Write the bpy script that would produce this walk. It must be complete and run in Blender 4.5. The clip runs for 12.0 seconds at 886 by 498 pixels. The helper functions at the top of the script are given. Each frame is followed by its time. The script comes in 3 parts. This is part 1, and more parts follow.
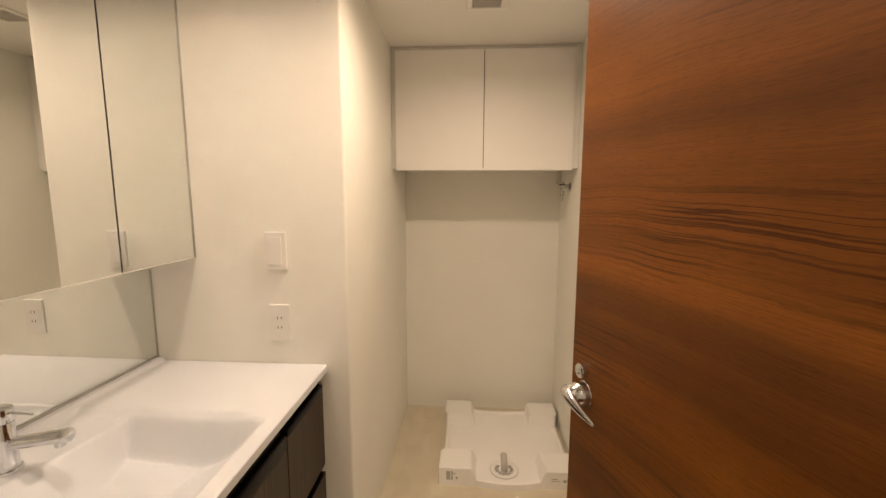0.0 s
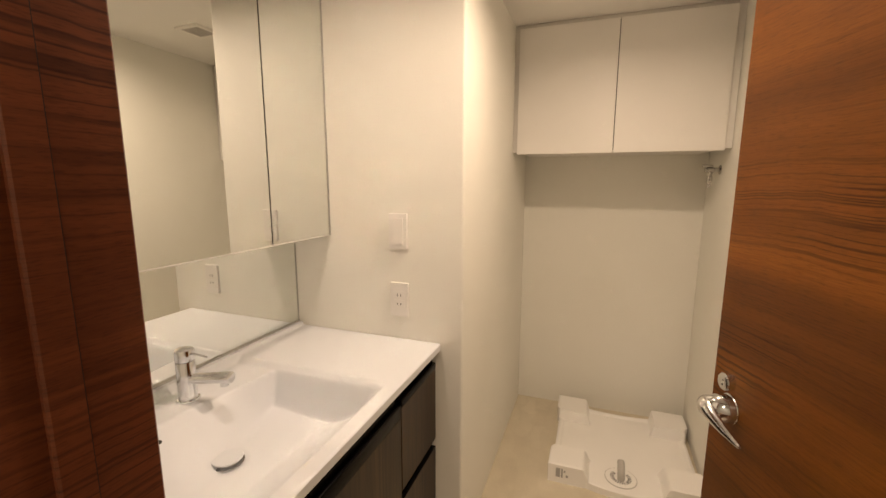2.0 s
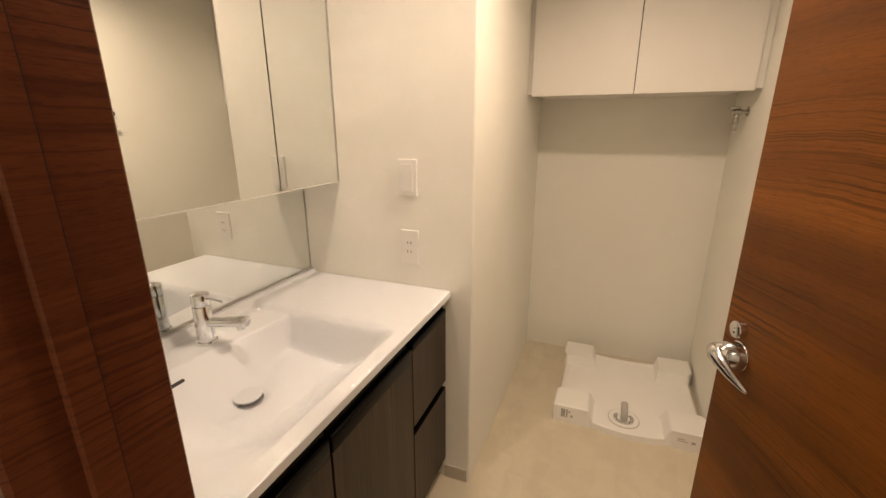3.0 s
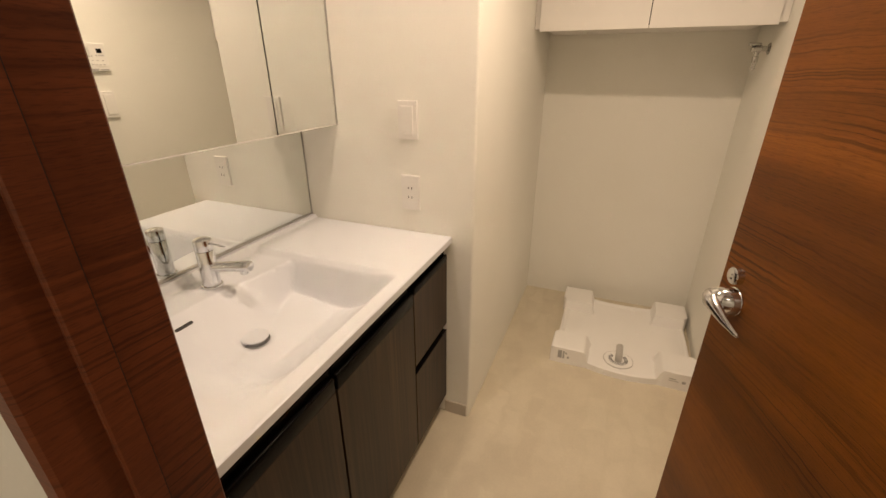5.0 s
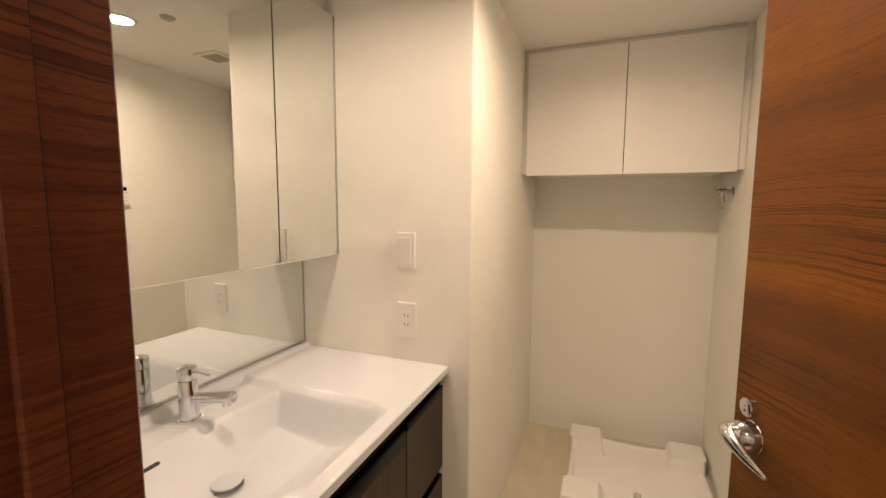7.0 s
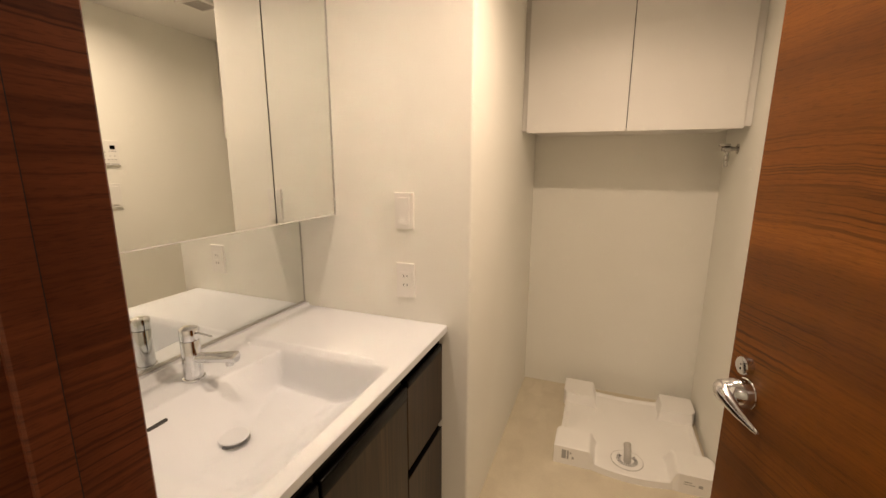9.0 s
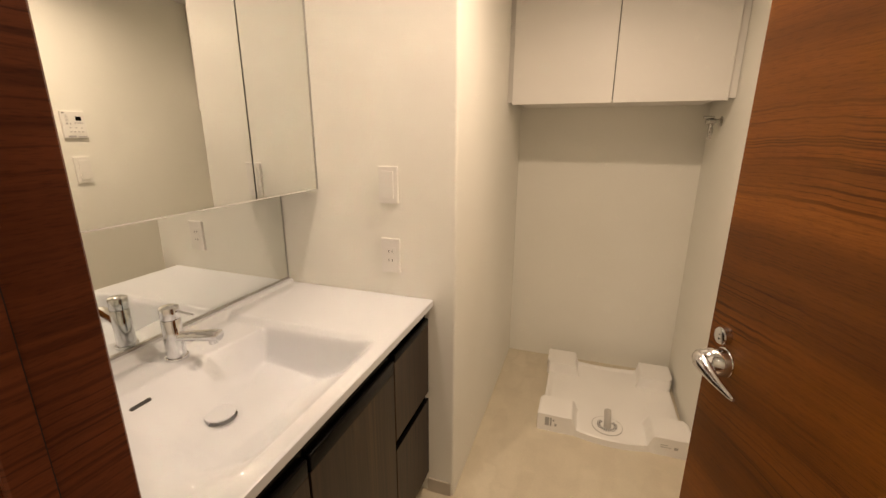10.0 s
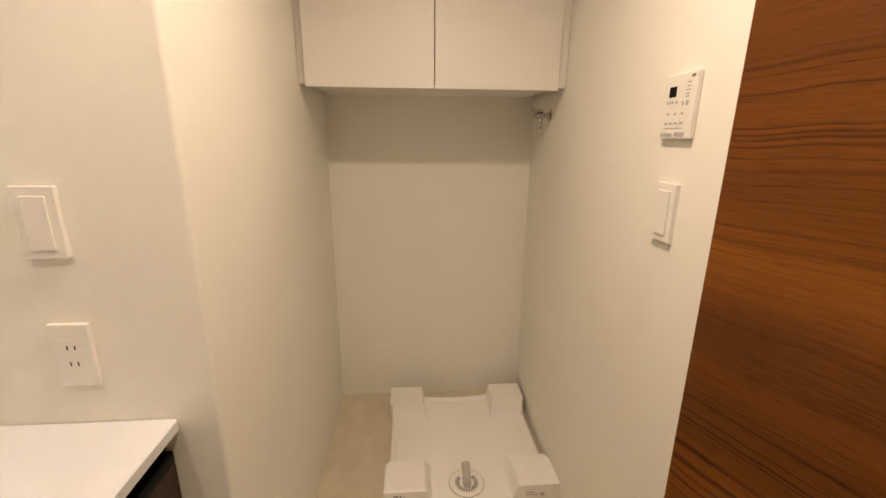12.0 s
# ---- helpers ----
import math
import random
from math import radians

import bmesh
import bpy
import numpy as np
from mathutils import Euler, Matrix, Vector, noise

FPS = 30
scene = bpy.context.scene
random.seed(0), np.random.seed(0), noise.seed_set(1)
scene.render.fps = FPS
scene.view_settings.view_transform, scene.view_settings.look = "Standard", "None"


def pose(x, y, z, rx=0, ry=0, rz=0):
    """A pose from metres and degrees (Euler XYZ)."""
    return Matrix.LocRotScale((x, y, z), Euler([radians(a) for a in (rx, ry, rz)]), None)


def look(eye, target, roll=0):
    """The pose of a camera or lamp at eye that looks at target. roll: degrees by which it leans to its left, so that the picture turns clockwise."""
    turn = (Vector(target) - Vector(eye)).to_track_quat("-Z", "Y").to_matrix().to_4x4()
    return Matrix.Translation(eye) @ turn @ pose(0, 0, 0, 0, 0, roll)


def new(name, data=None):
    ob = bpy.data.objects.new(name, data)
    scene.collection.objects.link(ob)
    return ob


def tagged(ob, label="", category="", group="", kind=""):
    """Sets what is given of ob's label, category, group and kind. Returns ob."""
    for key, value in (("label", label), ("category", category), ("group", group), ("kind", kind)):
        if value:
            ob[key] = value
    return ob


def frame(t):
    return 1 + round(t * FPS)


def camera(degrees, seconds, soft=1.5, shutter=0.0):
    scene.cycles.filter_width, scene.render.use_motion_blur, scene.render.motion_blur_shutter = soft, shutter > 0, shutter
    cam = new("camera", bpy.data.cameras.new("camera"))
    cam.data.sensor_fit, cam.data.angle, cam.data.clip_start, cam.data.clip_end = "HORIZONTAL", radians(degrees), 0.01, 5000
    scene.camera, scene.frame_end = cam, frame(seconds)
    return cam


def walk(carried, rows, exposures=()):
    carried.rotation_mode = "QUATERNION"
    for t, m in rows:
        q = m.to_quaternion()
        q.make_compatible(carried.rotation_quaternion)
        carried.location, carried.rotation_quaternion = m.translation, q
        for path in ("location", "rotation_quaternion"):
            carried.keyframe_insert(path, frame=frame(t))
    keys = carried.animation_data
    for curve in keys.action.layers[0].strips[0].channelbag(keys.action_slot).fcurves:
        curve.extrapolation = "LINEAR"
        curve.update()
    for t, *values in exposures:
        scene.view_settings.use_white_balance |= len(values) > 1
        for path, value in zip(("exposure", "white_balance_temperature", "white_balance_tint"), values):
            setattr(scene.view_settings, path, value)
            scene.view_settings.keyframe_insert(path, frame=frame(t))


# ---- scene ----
cam = camera(93.8, 12.0)
PATH = [
    (0, (0.183, 0.213, 1.424), (0.057, 2.192, 1.160), 0.1),
    (0.5, (0.187, 0.240, 1.416), (-0.174, 2.189, 1.150), 0.1),
    (1, (0.190, 0.238, 1.410), (-0.323, 2.152, 1.144), 0.1),
    (1.5, (0.195, 0.244, 1.407), (-0.415, 2.129, 1.131), 0.1),
    (2, (0.182, 0.238, 1.405), (-0.491, 2.094, 1.087), 0.1),
    (2.5, (0.182, 0.239, 1.401), (-0.520, 2.067, 0.996), 0.2),
    (3, (0.178, 0.253, 1.397), (-0.524, 2.040, 0.839), -0.1),
    (3.5, (0.174, 0.255, 1.395), (-0.518, 2.004, 0.715), -0.2),
    (3.7, (0.178, 0.258, 1.397), (-0.513, 1.983, 0.661), -0.2),
    (4.5, (0.181, 0.260, 1.396), (-0.506, 1.952, 0.572), -0.1),
    (5.3, (0.184, 0.258, 1.395), (-0.498, 1.978, 0.639), -0.0),
    (5.5, (0.182, 0.260, 1.395), (-0.507, 2.000, 0.690), -0.1),
    (6, (0.181, 0.258, 1.395), (-0.526, 2.052, 0.863), 0.0),
    (6.5, (0.182, 0.255, 1.391), (-0.538, 2.088, 1.042), 0.3),
    (6.7, (0.182, 0.252, 1.388), (-0.541, 2.097, 1.113), 0.3),
    (7.5, (0.182, 0.252, 1.388), (-0.540, 2.116, 1.215), 0.3),
    (8.3, (0.181, 0.253, 1.389), (-0.531, 2.107, 1.150), 0.4),
    (8.5, (0.178, 0.256, 1.392), (-0.530, 2.104, 1.104), 0.3),
    (9, (0.171, 0.264, 1.390), (-0.527, 2.095, 0.992), 0.2),
    (9.5, (0.168, 0.264, 1.389), (-0.509, 2.084, 0.910), 0.2),
    (10, (0.167, 0.274, 1.390), (-0.454, 2.103, 0.870), 0.2),
    (10.5, (0.154, 0.341, 1.382), (-0.340, 2.207, 0.857), 0.2),
    (11, (0.164, 0.440, 1.378), (-0.077, 2.354, 0.850), 0.6),
    (11.5, (0.189, 0.603, 1.385), (0.145, 2.530, 0.853), 0.5),
    (12, (0.162, 0.818, 1.382), (0.313, 2.742, 0.855), 0.5),
]
# the film camera adapts a little as it turns to the pale niche
EXPOSURES = [(0.0, 0.03), (9.5, 0.03), (10.5, -0.04), (11.5, 0.06), (12.0, -0.06)]
walk(cam, [(t, look(eye, target, roll)) for t, eye, target, roll in PATH], EXPOSURES)

# ---- light ----
CEIL = 2.158
world = bpy.data.worlds.new("world")
scene.world = world
world.use_nodes = True
world.node_tree.nodes["Background"].inputs[0].default_value = (1.0, 0.85, 0.7, 1)
world.node_tree.nodes["Background"].inputs[1].default_value = 0.0
scene.view_settings.exposure = 0.0
# the mirrors throw the downlights' light back onto the end wall and the counter
scene.cycles.caustics_reflective = True
scene.cycles.sample_clamp_indirect = 200.0
scene.cycles.blur_glossy = 0.0

WARM = (1.0, 0.750, 0.540)
SOFT_WARM = (1.0, 0.774, 0.610)
LAMP_XY = (0.228, 1.435)
VANITY_XY = (-0.485, 1.00)
HALL_XY = (0.10, -0.70)


def downlight_lamp(name, xy, watts, size, colour):
    data = bpy.data.lights.new(name, "AREA")
    data.shape, data.size, data.energy, data.color = "DISK", size, watts, colour
    data.spread = radians(164)
    ob = new(name, data)
    ob.matrix_world = pose(xy[0], xy[1], CEIL - 0.004)
    return ob


downlight_lamp("room_lamp", LAMP_XY, 10.1, 0.085, WARM)
downlight_lamp("vanity_lamp", VANITY_XY, 3.6, 0.085, SOFT_WARM)
downlight_lamp("hall_lamp", HALL_XY, 7.4, 0.085, (1.0, 0.82, 0.62))

# ---- materials ----


def material(name):
    m = bpy.data.materials.new(name)
    m.use_nodes = True
    nt = m.node_tree
    return m, nt, nt.nodes["Principled BSDF"]


def node(nt, kind, **values):
    n = nt.nodes.new(kind)
    for key, value in values.items():
        n.inputs[key].default_value = value
    return n


def ramp(nt, fac, stops):
    r = nt.nodes.new("ShaderNodeValToRGB")
    while len(r.color_ramp.elements) < len(stops):
        r.color_ramp.elements.new(0.5)
    for e, (p, c) in zip(r.color_ramp.elements, stops):
        e.position, e.color = p, (*c, 1)
    nt.links.new(fac, r.inputs[0])
    return r.outputs[0]


def coords(nt, scale=(1, 1, 1), rot=(0, 0, 0), loc=(0, 0, 0)):
    tc = nt.nodes.new("ShaderNodeTexCoord")
    mp = nt.nodes.new("ShaderNodeMapping")
    mp.inputs["Scale"].default_value, mp.inputs["Rotation"].default_value = scale, rot
    mp.inputs["Location"].default_value = loc
    nt.links.new(tc.outputs["Object"], mp.inputs[0])
    return mp.outputs[0]


def bump(nt, bsdf, height, strength, distance):
    b = node(nt, "ShaderNodeBump", Strength=strength, Distance=distance)
    nt.links.new(height, b.inputs["Height"])
    nt.links.new(b.outputs[0], bsdf.inputs["Normal"])


def mixed(nt, kind, fac, a, b):
    m = nt.nodes.new("ShaderNodeMix")
    m.data_type, m.blend_type = "RGBA", kind
    for socket, value in ((m.inputs[0], fac), (m.inputs[6], a), (m.inputs[7], b)):
        if isinstance(value, (int, float)):
            socket.default_value = value
        elif isinstance(value, tuple):
            socket.default_value = (*value, 1)
        else:
            nt.links.new(value, socket)
    return m.outputs[2]


def plain(name, colour, rough, metal=0.0, vary=0.05, scale=12.0, relief=0.0, relief_scale=300.0, coat=0.0):
    m, nt, b = material(name)
    n = node(nt, "ShaderNodeTexNoise", Scale=scale, Detail=4.0)
    nt.links.new(coords(nt), n.inputs["Vector"])
    lo = tuple(c * (1 - vary) for c in colour)
    hi = tuple(min(1, c * (1 + vary)) for c in colour)
    nt.links.new(ramp(nt, n.outputs[0], [(0.3, lo), (0.7, hi)]), b.inputs["Base Color"])
    b.inputs["Metallic"].default_value = metal
    r = nt.nodes.new("ShaderNodeMapRange")
    r.inputs[3].default_value, r.inputs[4].default_value = rough * 0.85, min(1, rough * 1.15)
    nt.links.new(n.outputs[0], r.inputs[0])
    nt.links.new(r.outputs[0], b.inputs["Roughness"])
    b.inputs["Coat Weight"].default_value = coat
    if relief:
        f = node(nt, "ShaderNodeTexNoise", Scale=relief_scale, Detail=3.0)
        nt.links.new(coords(nt), f.inputs["Vector"])
        bump(nt, b, f.outputs[0], relief, 0.002)
    return m


def wallpaper_material():
    m, nt, b = material("wallpaper")
    v = coords(nt)
    big = node(nt, "ShaderNodeTexNoise", Scale=1.7, Detail=3.0)
    nt.links.new(v, big.inputs["Vector"])
    col = ramp(nt, big.outputs[0], [(0.3, (0.822, 0.808, 0.742)), (0.7, (0.856, 0.843, 0.782))])
    grain = node(nt, "ShaderNodeTexNoise", Scale=240.0, Detail=4.0, Roughness=0.7)
    nt.links.new(v, grain.inputs["Vector"])
    weave = node(nt, "ShaderNodeTexNoise", Scale=60.0, Detail=2.0)
    nt.links.new(coords(nt, (1, 1, 5)), weave.inputs["Vector"])
    col = mixed(nt, "MULTIPLY", 0.10, col, ramp(nt, grain.outputs[0], [(0.35, (0.8, 0.79, 0.77)), (0.65, (1, 1, 1))]))
    nt.links.new(col, b.inputs["Base Color"])
    b.inputs["Roughness"].default_value = 0.72
    add = nt.nodes.new("ShaderNodeMath")
    add.operation = "ADD"
    nt.links.new(grain.outputs[0], add.inputs[0])
    nt.links.new(weave.outputs[0], add.inputs[1])
    bump(nt, b, add.outputs[0], 0.13, 0.0016)
    return m


def veneer_material(name, light, mid, dark, rough=0.42, vein=0.95, least=0.05, offset=(0, 0, 0), gloss=0.38, spacing=85.0, where=(0.50, 0.60), sway=0.26, width=1.0):
    """Wood veneer whose grain runs along local x: soft broad bands, and clusters of thin dark wandering lines one above the other along z."""
    m, nt, b = material(name)
    flow = node(nt, "ShaderNodeTexNoise", Scale=1.0, Detail=2.0, Roughness=0.45)
    nt.links.new(coords(nt, (0.95, 0.95, 1.15), loc=offset), flow.inputs["Vector"])
    tremble = node(nt, "ShaderNodeTexNoise", Scale=1.0, Detail=2.0)
    nt.links.new(coords(nt, (16, 16, 5), loc=offset), tremble.inputs["Vector"])
    tc = nt.nodes.new("ShaderNodeTexCoord")
    sep = nt.nodes.new("ShaderNodeSeparateXYZ")
    nt.links.new(tc.outputs["Object"], sep.inputs[0])

    def sum_of(value, factor, rest):
        n = nt.nodes.new("ShaderNodeMath")
        n.operation = "MULTIPLY_ADD"
        n.inputs[1].default_value = factor
        nt.links.new(value, n.inputs[0])
        if isinstance(rest, (int, float)):
            n.inputs[2].default_value = rest
        else:
            nt.links.new(rest, n.inputs[2])
        return n.outputs[0]

    height = sum_of(tremble.outputs[0], 0.008, sum_of(flow.outputs[0], sway, sep.outputs[2]))
    rings = nt.nodes.new("ShaderNodeCombineXYZ")
    nt.links.new(sum_of(sep.outputs[0], 0.010, offset[0]), rings.inputs[0])
    nt.links.new(height, rings.inputs[2])
    broad = node(nt, "ShaderNodeTexNoise", Scale=7.0, Detail=3.0, Roughness=0.5)
    nt.links.new(rings.outputs[0], broad.inputs["Vector"])
    lines = node(nt, "ShaderNodeTexNoise", Scale=spacing, Detail=1.0, Roughness=0.4)
    nt.links.new(rings.outputs[0], lines.inputs["Vector"])
    cluster = node(nt, "ShaderNodeTexNoise", Scale=5.5, Detail=1.0)
    nt.links.new(rings.outputs[0], cluster.inputs["Vector"])
    patch = node(nt, "ShaderNodeTexNoise", Scale=2.2, Detail=2.0)
    nt.links.new(coords(nt, (0.8, 0.8, 1.6), loc=(3.1, 0, 1.7)), patch.inputs["Vector"])
    tone = node(nt, "ShaderNodeTexNoise", Scale=1.0, Detail=3.0)
    nt.links.new(coords(nt, (2.2, 2.2, 6.0), loc=offset), tone.inputs["Vector"])
    fine = node(nt, "ShaderNodeTexNoise", Scale=1.0, Detail=5.0, Roughness=0.7)
    nt.links.new(coords(nt, (14, 60, 420)), fine.inputs["Vector"])
    pores = node(nt, "ShaderNodeTexNoise", Scale=1.0, Detail=2.0)
    nt.links.new(coords(nt, (45, 100, 900)), pores.inputs["Vector"])
    col = ramp(nt, broad.outputs[0], [(0.30, dark), (0.46, mid), (0.66, light)])
    col = mixed(nt, "MULTIPLY", 0.7, col, ramp(nt, tone.outputs[0], [(0.30, (0.70, 0.66, 0.62)), (0.70, (1.2, 1.2, 1.2))]))
    # thin lines: the noise's mid crossings, so that they keep an even width
    thin = ramp(nt, lines.outputs[0], [(0.5 - 0.036 * width, (1, 1, 1)), (0.5 - 0.010 * width, (0.22, 0.17, 0.15)), (0.5 + 0.008 * width, (0.22, 0.17, 0.15)), (0.5 + 0.045 * width, (1, 1, 1))])
    pick = sum_of(patch.outputs[0], 0.55, sum_of(cluster.outputs[0], 0.45, 0.0))
    strength = ramp(nt, pick, [(where[0], (least,) * 3), (where[1], (vein,) * 3)])
    col = mixed(nt, "MULTIPLY", strength, col, thin)
    hair = node(nt, "ShaderNodeTexNoise", Scale=290.0, Detail=3.0, Roughness=0.6)
    nt.links.new(rings.outputs[0], hair.inputs["Vector"])
    col = mixed(nt, "MULTIPLY", 0.30, col, ramp(nt, hair.outputs[0], [(0.34, (0.50, 0.44, 0.40)), (0.47, (1, 1, 1)), (0.70, (1.18, 1.14, 1.06))]))
    col = mixed(nt, "MULTIPLY", 0.35, col, ramp(nt, fine.outputs[0], [(0.30, (0.55, 0.5, 0.46)), (0.62, (1.1, 1.08, 1.05))]))
    col = mixed(nt, "MULTIPLY", 0.45, col, ramp(nt, pores.outputs[0], [(0.34, (0.42, 0.38, 0.36)), (0.46, (1, 1, 1))]))
    nt.links.new(col, b.inputs["Base Color"])
    b.inputs["Roughness"].default_value = rough
    b.inputs["Coat Weight"].default_value = 0.02
    b.inputs["Coat Roughness"].default_value = 0.22
    b.inputs["Specular IOR Level"].default_value = gloss
    bump(nt, b, fine.outputs[0], 0.10, 0.001)
    return m


def vanity_wood_material():
    """Dark grey-brown decor with upright grain."""
    m, nt, b = material("vanity_wood")
    a = node(nt, "ShaderNodeTexNoise", Scale=1.0, Detail=5.0, Roughness=0.65)
    nt.links.new(coords(nt, (90, 90, 2.2)), a.inputs["Vector"])
    c = node(nt, "ShaderNodeTexNoise", Scale=1.0, Detail=3.0)
    nt.links.new(coords(nt, (14, 14, 0.9)), c.inputs["Vector"])
    col = ramp(nt, a.outputs[0], [(0.3, (0.0095, 0.0052, 0.0025)), (0.70, (0.064, 0.0362, 0.0165))])
    col = mixed(nt, "MULTIPLY", 0.7, col, ramp(nt, c.outputs[0], [(0.34, (0.52, 0.50, 0.48)), (0.66, (1.2, 1.18, 1.15))]))
    nt.links.new(col, b.inputs["Base Color"])
    b.inputs["Roughness"].default_value = 0.40
    b.inputs["Specular IOR Level"].default_value = 0.30
    bump(nt, b, a.outputs[0], 0.08, 0.001)
    return m


def floor_material():
    """Beige vinyl printed with blurred, staggered stone-like patches, barely told apart."""
    m, nt, b = material("vinyl_floor")
    wob = node(nt, "ShaderNodeTexNoise", Scale=9.0, Detail=3.0)
    v = coords(nt, rot=(0, 0, radians(90)))
    nt.links.new(v, wob.inputs["Vector"])
    vec = nt.nodes.new("ShaderNodeMix")
    vec.data_type, vec.blend_type = "RGBA", "LINEAR_LIGHT"
    vec.inputs[0].default_value = 0.06
    nt.links.new(v, vec.inputs[6])
    nt.links.new(wob.outputs["Color"], vec.inputs[7])
    bt = node(nt, "ShaderNodeTexBrick", Scale=1.0)
    bt.inputs["Brick Width"].default_value = 0.21
    bt.inputs["Row Height"].default_value = 0.085
    bt.inputs["Mortar Size"].default_value = 0.02
    bt.inputs["Mortar Smooth"].default_value = 1.0
    bt.inputs["Color1"].default_value = (0.618, 0.553, 0.428, 1)
    bt.inputs["Color2"].default_value = (0.692, 0.629, 0.496, 1)
    bt.inputs["Mortar"].default_value = (0.652, 0.589, 0.458, 1)
    nt.links.new(vec.outputs[2], bt.inputs["Vector"])
    n = node(nt, "ShaderNodeTexNoise", Scale=6.0, Detail=5.0, Roughness=0.6)
    nt.links.new(coords(nt), n.inputs["Vector"])
    f = node(nt, "ShaderNodeTexNoise", Scale=120.0, Detail=4.0)
    nt.links.new(coords(nt), f.inputs["Vector"])
    col = mixed(nt, "MULTIPLY", 0.5, bt.outputs[0], ramp(nt, n.outputs[0], [(0.3, (0.86, 0.85, 0.83)), (0.7, (1.06, 1.05, 1.04))]))
    col = mixed(nt, "MULTIPLY", 0.3, col, ramp(nt, f.outputs[0], [(0.3, (0.88, 0.87, 0.86)), (0.7, (1.05, 1.04, 1.03))]))
    nt.links.new(col, b.inputs["Base Color"])
    b.inputs["Roughness"].default_value = 0.42
    bump(nt, b, f.outputs[0], 0.05, 0.001)
    return m


def mirror_material():
    m, nt, b = material("mirror_glass")
    n = node(nt, "ShaderNodeTexNoise", Scale=2.0, Detail=2.0)
    nt.links.new(coords(nt), n.inputs["Vector"])
    nt.links.new(ramp(nt, n.outputs[0], [(0.3, (0.815, 0.835, 0.812)), (0.7, (0.83, 0.85, 0.828))]), b.inputs["Base Color"])
    b.inputs["Metallic"].default_value, b.inputs["Roughness"].default_value = 1.0, 0.0
    return m


WALL = wallpaper_material()
CEILING = plain("ceiling_paper", (0.80, 0.785, 0.750), 0.8, vary=0.03, scale=2.0, relief=0.15)
DOOR_WOOD = veneer_material("door_veneer", (0.280, 0.095, 0.0100), (0.182, 0.060, 0.0064), (0.096, 0.0305, 0.0040), vein=0.75, least=0.05, where=(0.500, 0.58), spacing=84.0, sway=0.20, gloss=0.18, offset=(3.2, 0.0, 0.9))
JAMB_WOOD = veneer_material("frame_veneer", (0.215, 0.062, 0.022), (0.158, 0.044, 0.0155), (0.102, 0.0280, 0.0105), vein=0.74, least=0.08, where=(0.465, 0.54), spacing=84.0, sway=0.10, width=1.1, offset=(5.3, 1.0, 2.6))
# assumed brown, so that little light bounces up to the door's foot
UNSEEN_HALL_FLOOR = veneer_material("dark_hall_floor", (0.30, 0.17, 0.085), (0.24, 0.13, 0.062), (0.18, 0.095, 0.045), vein=0.4, spacing=60.0)
VANITY = vanity_wood_material()
FLOOR = floor_material()
MIRROR = mirror_material()
RESIN = plain("white_resin", (0.722, 0.744, 0.782), 0.30, vary=0.012, scale=3.0)
MELAMINE = plain("white_melamine", (0.80, 0.78, 0.745), 0.42, vary=0.012, scale=3.0, relief=0.05, relief_scale=400)
PLASTIC = plain("white_plastic", (0.82, 0.80, 0.76), 0.35, vary=0.015)
PAN = plain("pan_plastic", (0.90, 0.885, 0.86), 0.38, vary=0.015, scale=5.0)
GREY_PLASTIC = plain("grey_plastic", (0.48, 0.46, 0.43), 0.45)
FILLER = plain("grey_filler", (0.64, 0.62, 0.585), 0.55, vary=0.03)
CHROME = plain("chrome", (0.74, 0.75, 0.77), 0.10, metal=1.0, vary=0.02)
HANDLE_CHROME = plain("satin_chrome", (0.70, 0.69, 0.70), 0.16, metal=1.0, vary=0.03)
STEEL = plain("satin_steel", (0.62, 0.61, 0.59), 0.30, metal=1.0, vary=0.04)
ALUMINIUM = plain("aluminium", (0.50, 0.49, 0.47), 0.35, metal=1.0, vary=0.04)
# chrome with a darker tint that stands in for the tap's dark reflections
DARK_CHROME = plain("dark_chrome", (0.50, 0.49, 0.47), 0.14, metal=1.0, vary=0.08)
BLACK = plain("black_satin", (0.004, 0.0038, 0.0038), 0.24, vary=0.1)
BLACK.node_tree.nodes["Principled BSDF"].inputs["Specular IOR Level"].default_value = 0.07
DARK = plain("dark_gap", (0.02, 0.018, 0.016), 0.6)
PRINT = plain("grey_print", (0.20, 0.185, 0.17), 0.6)
PALE_PRINT = plain("pale_print", (0.42, 0.41, 0.40), 0.6)
BASE = plain("baseboard_vinyl", (0.52, 0.47, 0.40), 0.45, vary=0.04)
CLEAR, _nt, _b = material("clear_spout")
_b.inputs["Base Color"].default_value = (0.85, 0.83, 0.8, 1)
_b.inputs["Roughness"].default_value = 0.12
_b.inputs["Transmission Weight"].default_value = 0.75
LENS, _nt, _b = material("lamp_lens")
_b.inputs["Base Color"].default_value = (0.9, 0.85, 0.75, 1)
_b.inputs["Emission Color"].default_value = (*WARM, 1)
_b.inputs["Emission Strength"].default_value = 30.0

# ---- mesh helpers ----


def part(name, bm, mat, parent=None, label="", smooth=False):
    me = bpy.data.meshes.new(name)
    bm.normal_update()
    for f in bm.faces:
        f.smooth = smooth
    bm.to_mesh(me)
    bm.free()
    me.materials.append(mat)
    ob = new(name, me)
    if parent is not None:
        ob.parent = parent
    if label:
        tagged(ob, label)
    return ob


def thing(name, at, label, category, rz=0.0, group="", kind=""):
    ob = new(name)
    ob.empty_display_size = 0.05
    ob.matrix_world = pose(*at, 0, 0, rz)
    return tagged(ob, label, category, group, kind)


